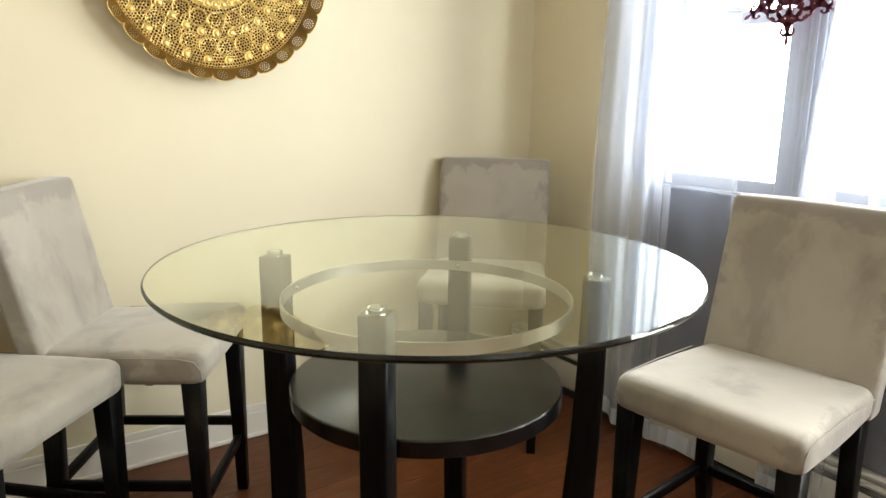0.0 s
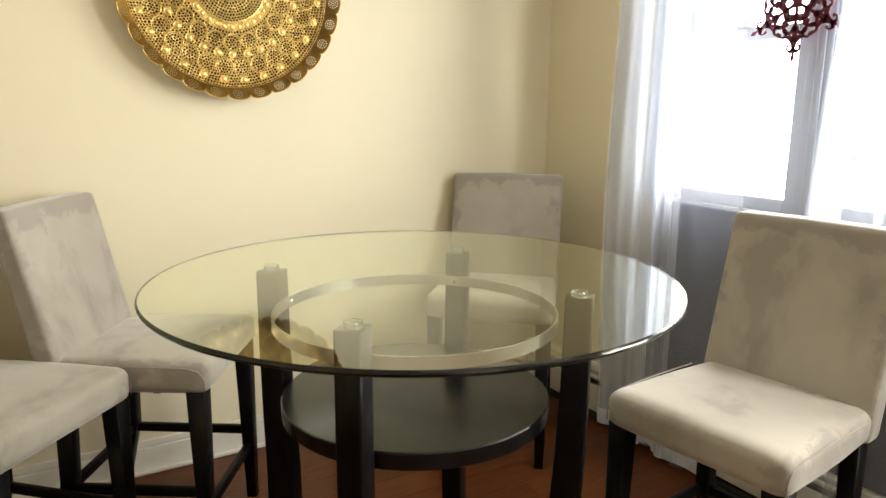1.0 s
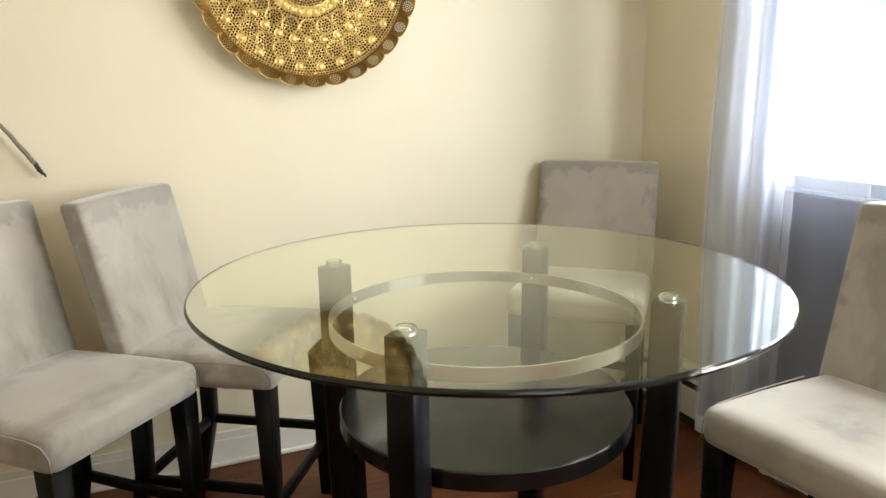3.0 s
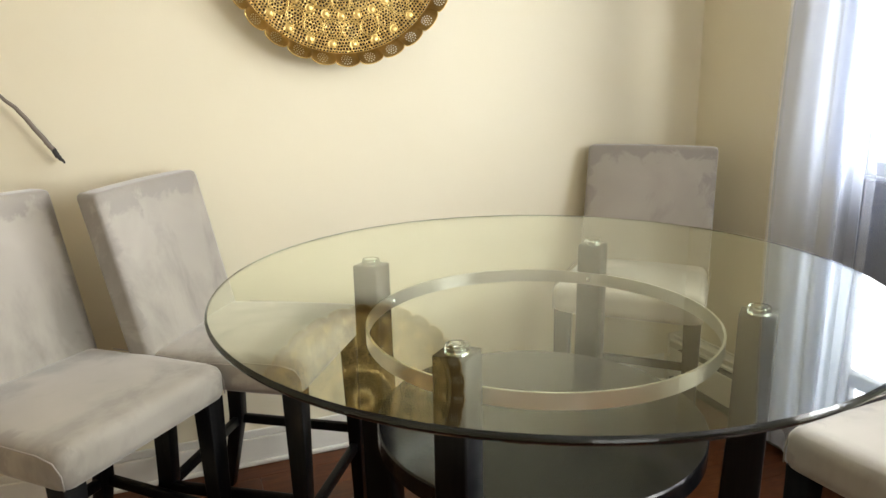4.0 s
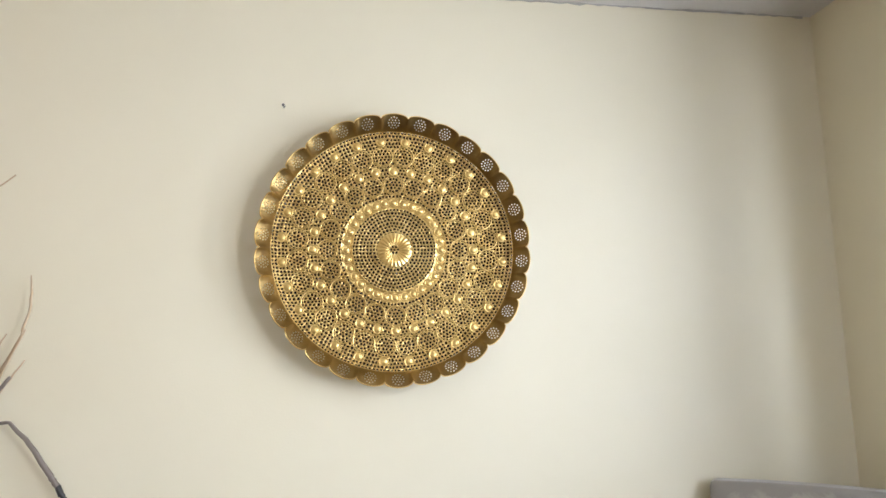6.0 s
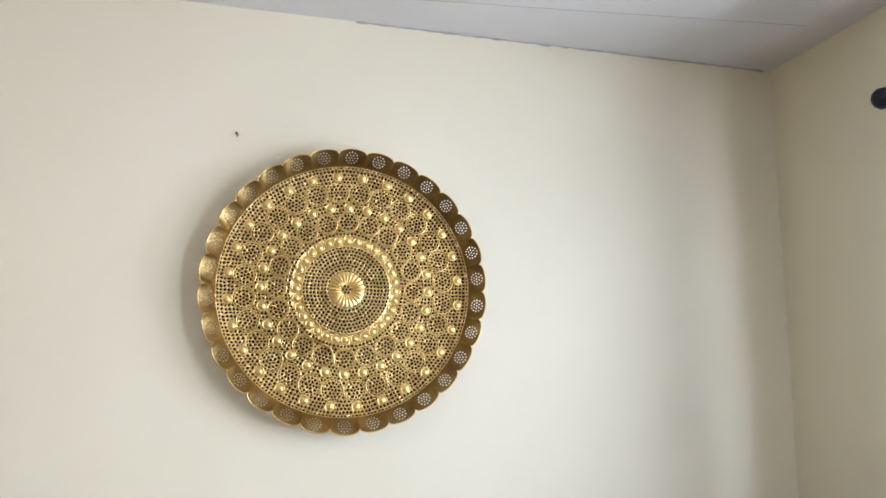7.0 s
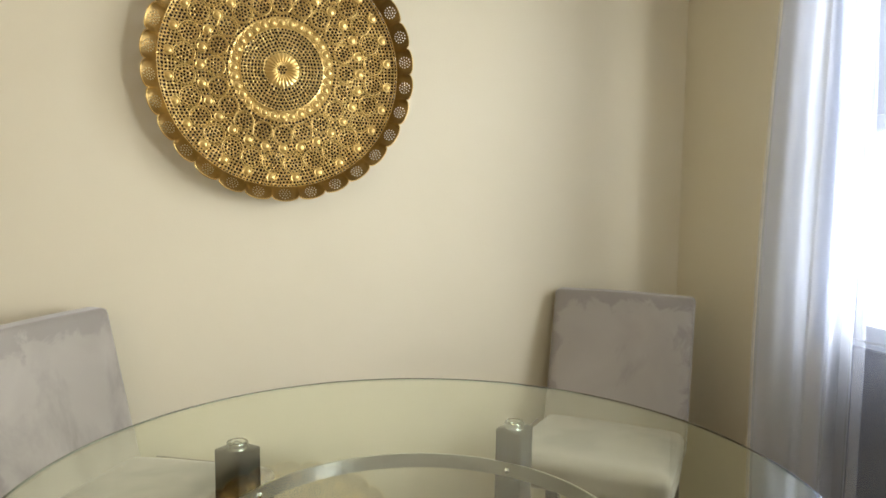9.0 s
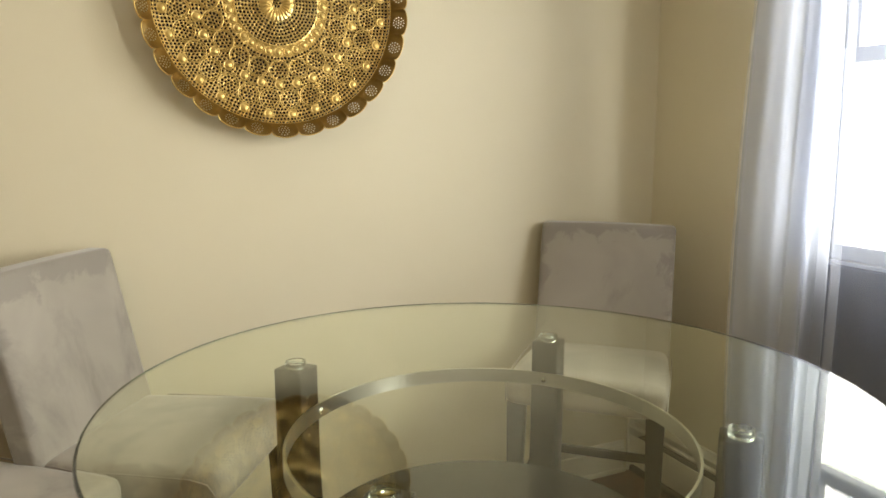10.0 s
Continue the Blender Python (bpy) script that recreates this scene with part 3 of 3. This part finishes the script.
nail = empty("nail", pose(0.591, WALL_N, 2.065, 90, 0, 0), "small bent steel nail in the wall", "nail")
part("shank", sweep([(0, 0, -0.02), (0.002, -0.001, 0.012), (0.006, -0.004, 0.022)], [0.0016] * 3), M_NAIL, nail)
part("head", revolve([(0, 0.021), (0.004, 0.021), (0.004, 0.0235), (0, 0.0235)], 10), M_NAIL, nail)

# ---- dry branch decoration on the wall ----
br = empty("branch_decoration", pose(-0.14, WALL_N - 0.001, 1.18), "dry gilded twigs and a curved dark-tipped branch on the wall", "decoration")


def twig(name, pts, sizes, mat, label=""):
    n = 5
    fine, rad = [], []
    for (a, b), (ra, rb) in zip(zip(pts, pts[1:]), zip(sizes, sizes[1:])):
        for k in range(n):
            t = k / n
            fine.append(Vector(a).lerp(Vector(b), t) + Vector((random.uniform(-1, 1), 0, random.uniform(-1, 1))) * 0.0015)
            rad.append(ra + (rb - ra) * t)
    fine.append(Vector(pts[-1]))
    rad.append(sizes[-1])
    part(name, sweep([(p[0] + 0.14, p[1], p[2] - 1.18) for p in fine], rad, 6), mat, br, label)


D = -0.03
twig("curved_branch", [(-0.25, D, 1.12), (-0.138, D, 1.185), (-0.09, D - 0.01, 1.236), (-0.047, D - 0.012, 1.235), (0.0, D - 0.012, 1.185), (0.05, D - 0.008, 1.105), (0.066, D - 0.004, 1.078)], [0.005, 0.005, 0.005, 0.0045, 0.006, 0.0075, 0.0075], M_TWIG_DARK, "grey-brown curved branch")
twig("branch_tip", [(0.064, D - 0.0045, 1.081), (0.074, D - 0.003, 1.062), (0.088, D, 1.040)], [0.0076, 0.0078, 0.0025], M_TIP, "blackened pointed tip")
for pts in (
    [(-0.16, D, 1.20), (-0.09, D, 1.34), (-0.035, D - 0.01, 1.44), (-0.018, D, 1.52), (-0.022, D, 1.595)],
    [(-0.15, D, 1.20), (-0.08, D - 0.015, 1.33), (-0.022, D - 0.015, 1.46)],
    [(-0.14, D, 1.21), (-0.07, D - 0.02, 1.31), (-0.018, D - 0.02, 1.385)],
    [(-0.20, D, 1.20), (-0.12, D, 1.36), (-0.07, D, 1.45)],
    [(-0.40, D, 1.45), (-0.20, D - 0.02, 1.74), (-0.072, D, 1.852)],
    [(-0.22, D, 1.18), (-0.15, D, 1.33), (-0.11, D, 1.48)],
):
    twig("twig", pts, [0.0042] + [0.0034] * (len(pts) - 2) + [0.0018], M_TWIG)
twig("twig", [(-0.16, D, 1.20), (-0.09, D - 0.02, 1.29), (-0.045, D - 0.03, 1.345)], [0.006, 0.006, 0.004], M_TWIG_DARK)

# ---- curtains ----
RX = 2.150


def curtain(name, left, right, folds, label, seed, pleats, gathered):
    """left, right: (y at the top, y in the middle, y at the foot); pleats: where the cloth doubles back."""
    rnd = random.Random(seed)
    ph = [rnd.uniform(0, 6.28) for _ in range(4)]

    def point(u, t, out=0.0):
        w = [(1 - t) * (1 - 2 * t), 4 * t * (1 - t), t * (2 * t - 1)]
        yl = sum(a * b for a, b in zip(w, left))
        yr = sum(a * b for a, b in zip(w, right))
        a = 2 * math.pi * folds * u
        amp = 0.006 + 0.012 * min(1, t * 3)
        x = RX + amp * math.sin(a + 0.8 * math.sin(2.2 * u * 6.28 + ph[0])) + 0.25 * amp * math.sin(2.7 * a + ph[1] + 1.5 * t)
        y = yl + (yr - yl) * u
        for c, wd in pleats:
            q = (u - c - 0.02 * math.sin(2.5 * t + ph[2])) / wd
            if abs(q) < 1:
                e = (1 - q * q) ** 2
                y += 0.55 * wd * abs(yr - yl) * math.sin(2 * math.pi * q) * e
                x += 0.014 * math.cos(2 * math.pi * q) * e
        return (x - out, y, 2.178 - 2.152 * t)

    def cloth(u0, u1, nu, out):
        bm = bmesh.new()
        nv = 44
        rows = [[bm.verts.new(point(u0 + (u1 - u0) * i / nu, j / nv, out)) for i in range(nu + 1)] for j in range(nv + 1)]
        for a, b in zip(rows, rows[1:]):
            for i in range(nu):
                bm.faces.new((a[i], a[i + 1], b[i + 1], b[i]))
        return bm

    ob = part(name, cloth(0.0, 1.0, 200, 0.0), M_SHEER)
    head = bmesh.new()
    nu = 220
    zs = (2.186, 2.160, 2.146, 2.128, 2.108, 2.095)
    rows = []
    for j, z in enumerate(zs):
        row = []
        for i in range(nu + 1):
            u = i / nu
            belly = (0.0, 0.003, 0.006, 0.008, 0.005, 0.0)[j]
            x, y, _ = point(u, 0.02)
            row.append(head.verts.new((RX - 0.006 - belly + 0.007 * math.sin(2 * math.pi * 19 * u + ph[3] + math.sin(9 * u)) * (1.2 if j == 0 else 0.8), y, z + 0.004 * math.sin(2 * math.pi * 11 * u) * (j == 0))))
        rows.append(row)
    for a, b in zip(rows, rows[1:]):
        for i in range(nu):
            head.faces.new((a[i], a[i + 1], b[i + 1], b[i]))
    part("rod_pocket", head, M_HEADER, ob, "gathered white rod pocket and frill")
    for far, out in ((gathered, -0.007), (gathered * 0.62, -0.012)):
        part("gathered_fold", cloth(0.004, far, 80, out), M_SHEER_FULL, ob, "second layer of gathered voile")
    part("side_hem", cloth(0.002, 0.030, 6, 0.003), M_SHEER, ob, "doubled white side hem")
    part("side_hem", cloth(0.962, 0.998, 6, 0.003), M_SHEER, ob, "doubled white side hem")
    foot = bmesh.new()
    nu, rows = 160, []
    for j in range(5):
        row = []
        for i in range(nu + 1):
            x, y, z = point(i / nu, 0.968 + 0.030 * j / 4, 0.003)
            row.append(foot.verts.new((x + 0.004 * math.sin(41 * i / nu + ph[1]), y, z + 0.009 * math.sin(23 * i / nu + ph[3]))))
        rows.append(row)
    for a, b in zip(rows, rows[1:]):
        for i in range(nu):
            foot.faces.new((a[i], a[i + 1], b[i + 1], b[i]))
    part("foot_hem", foot, M_HEADER, ob, "folded white hem at the foot")
    return tagged(ob, label, "curtain", "sheer curtains")


curtain("sheer_curtain", (2.425, 2.50, 2.47), (2.02, 1.875, 1.90), 2.6, "white sheer voile curtain hanging in soft folds to the floor", 3, ((0.40, 0.07), (0.57, 0.06)), 0.52)
curtain("sheer_curtain", (1.60, 1.688, 1.72), (0.95, 1.02, 1.05), 3.2, "white sheer voile curtain drawn slightly aside", 8, ((0.12, 0.06), (0.30, 0.08)), 0.12)

rod = empty("curtain_rod", pose(2.152, 0, 2.128), "dark metal curtain rod with fluted ball finials", "curtain rod")
part("pole", sweep([(0, 0.5, 0), (0, 2.44, 0)], [0.010] * 2, 12), M_ROD, rod)
bm = bmesh.new()
bmesh.ops.create_uvsphere(bm, u_segments=32, v_segments=14, radius=0.027)
for v in bm.verts:
    a = math.atan2(v.co.y, v.co.x)
    s = 1 + 0.05 * math.cos(12 * a)
    v.co.x *= s
    v.co.y *= s
bm.transform(Matrix.Translation((0, 2.466, 0)) @ pose(0, 0, 0, 90, 0, 0))
part("finial", bm, M_ROD, rod, "fluted dark ball finial")
part("bracket", box((0.0, 2.40, -0.008), (WALL_E - 2.152 + 0.001, 2.412, 0.008), 0.002), M_ROD, rod)

# ---- snowflake ornament hanging before the window ----
fl = empty("snowflake_ornament", pose(2.19, 1.800, 1.574), "dark red glitter snowflake hung before the window", "ornament")


def join(bm, seg):
    tmp = bpy.data.meshes.new("tmp")
    seg.to_mesh(tmp)
    seg.free()
    bm.from_mesh(tmp)
    bpy.data.meshes.remove(tmp)


def scroll(bm, cy, cz, r, a0, a1, w):
    """A flat curl in the plane of the ornament that thins towards its end."""
    n = 9
    pts = [(0, cy + r * (1 - 0.25 * i / n) * math.cos(radians(a0 + (a1 - a0) * i / n)), cz + r * (1 - 0.25 * i / n) * math.sin(radians(a0 + (a1 - a0) * i / n))) for i in range(n + 1)]
    join(bm, sweep(pts, [(w * (1 - 0.4 * i / n), 0.0022) for i in range(n + 1)], square=True, up=Vector((1, 0, 0))))
    bmesh.ops.create_uvsphere(bm, u_segments=8, v_segments=6, radius=w * 1.35, matrix=Matrix.Translation(pts[-1]) @ Matrix.Diagonal((0.5, 1, 1, 1)))


def blade(bm, pts, widths):
    join(bm, sweep([(0, y, z) for y, z in pts], [(w, 0.0022) for w in widths], square=True, up=Vector((1, 0, 0))))


for k in range(6):
    bm = bmesh.new()
    blade(bm, [(0, 0.010), (0, 0.05), (0, 0.085), (0, 0.105), (0, 0.125), (0, 0.140), (0, 0.148), (0, 0.158)], [0.004, 0.004, 0.007, 0.010, 0.0035, 0.003, 0.006, 0.001])
    for sgn in (-1, 1):
        blade(bm, [(sgn * 0.002, 0.104), (sgn * 0.014, 0.092), (sgn * 0.032, 0.090)], [0.007, 0.007, 0.0025])
        blade(bm, [(sgn * 0.002, 0.126), (sgn * 0.010, 0.131), (sgn * 0.016, 0.128)], [0.005, 0.005, 0.002])
        flip = (lambda a: a) if sgn > 0 else (lambda a: 180 - a)
        scroll(bm, sgn * 0.011, 0.120, 0.010, flip(200), flip(-40), 0.0034)
        scroll(bm, sgn * 0.020, 0.066, 0.017, flip(190), flip(-60), 0.0056)
        scroll(bm, sgn * 0.016, 0.036, 0.013, flip(210), flip(-30), 0.0054)
        scroll(bm, sgn * 0.036, 0.082, 0.013, flip(250), flip(20), 0.0048)
    bm.transform(pose(0, 0, 0, 60 * k, 0, 0) @ Matrix.Diagonal((1, 1.06, 1.04, 1)))
    part("arm", bm, M_RED, fl, smooth=False)
part("hub", box((-0.003, -0.014, -0.014), (0.003, 0.014, 0.014), 0.002), M_RED, fl)
part("thread", sweep([(0, 0, 0.15), (0, 0, CEIL - 1.574)], [0.0006] * 2, 5), M_TRIM, fl)

# ---- floor of boards ----
floor = structure("floor", box((WALL_W - T, WALL_S - T, -0.10), (WALL_E + T, WALL_N + T, -0.014)), M_DARK, "red-brown polished wooden floorboards")
bw, bl = 0.125, 1.25
me = mesh_of(box((0.0006, 0.0006, -0.0138), (bl - 0.0006, bw - 0.0006, 0.0)), "floorboard", False)
me.materials.append(M_FLOOR)
row = 0
y = WALL_S
while y < WALL_N:
    x = WALL_W - (row * 0.47) % bl
    while x < WALL_E:
        a, b = max(x, WALL_W), min(x + bl, WALL_E)
        if b - a > 0.01:
            ob = part("floorboard", me, M_FLOOR, floor)
            ob.location = (a, y, 0)
            ob.scale = ((b - a) / bl, min(1.0, (WALL_N - y) / bw), 1)
        x += bl
    y += bw
    row += 1
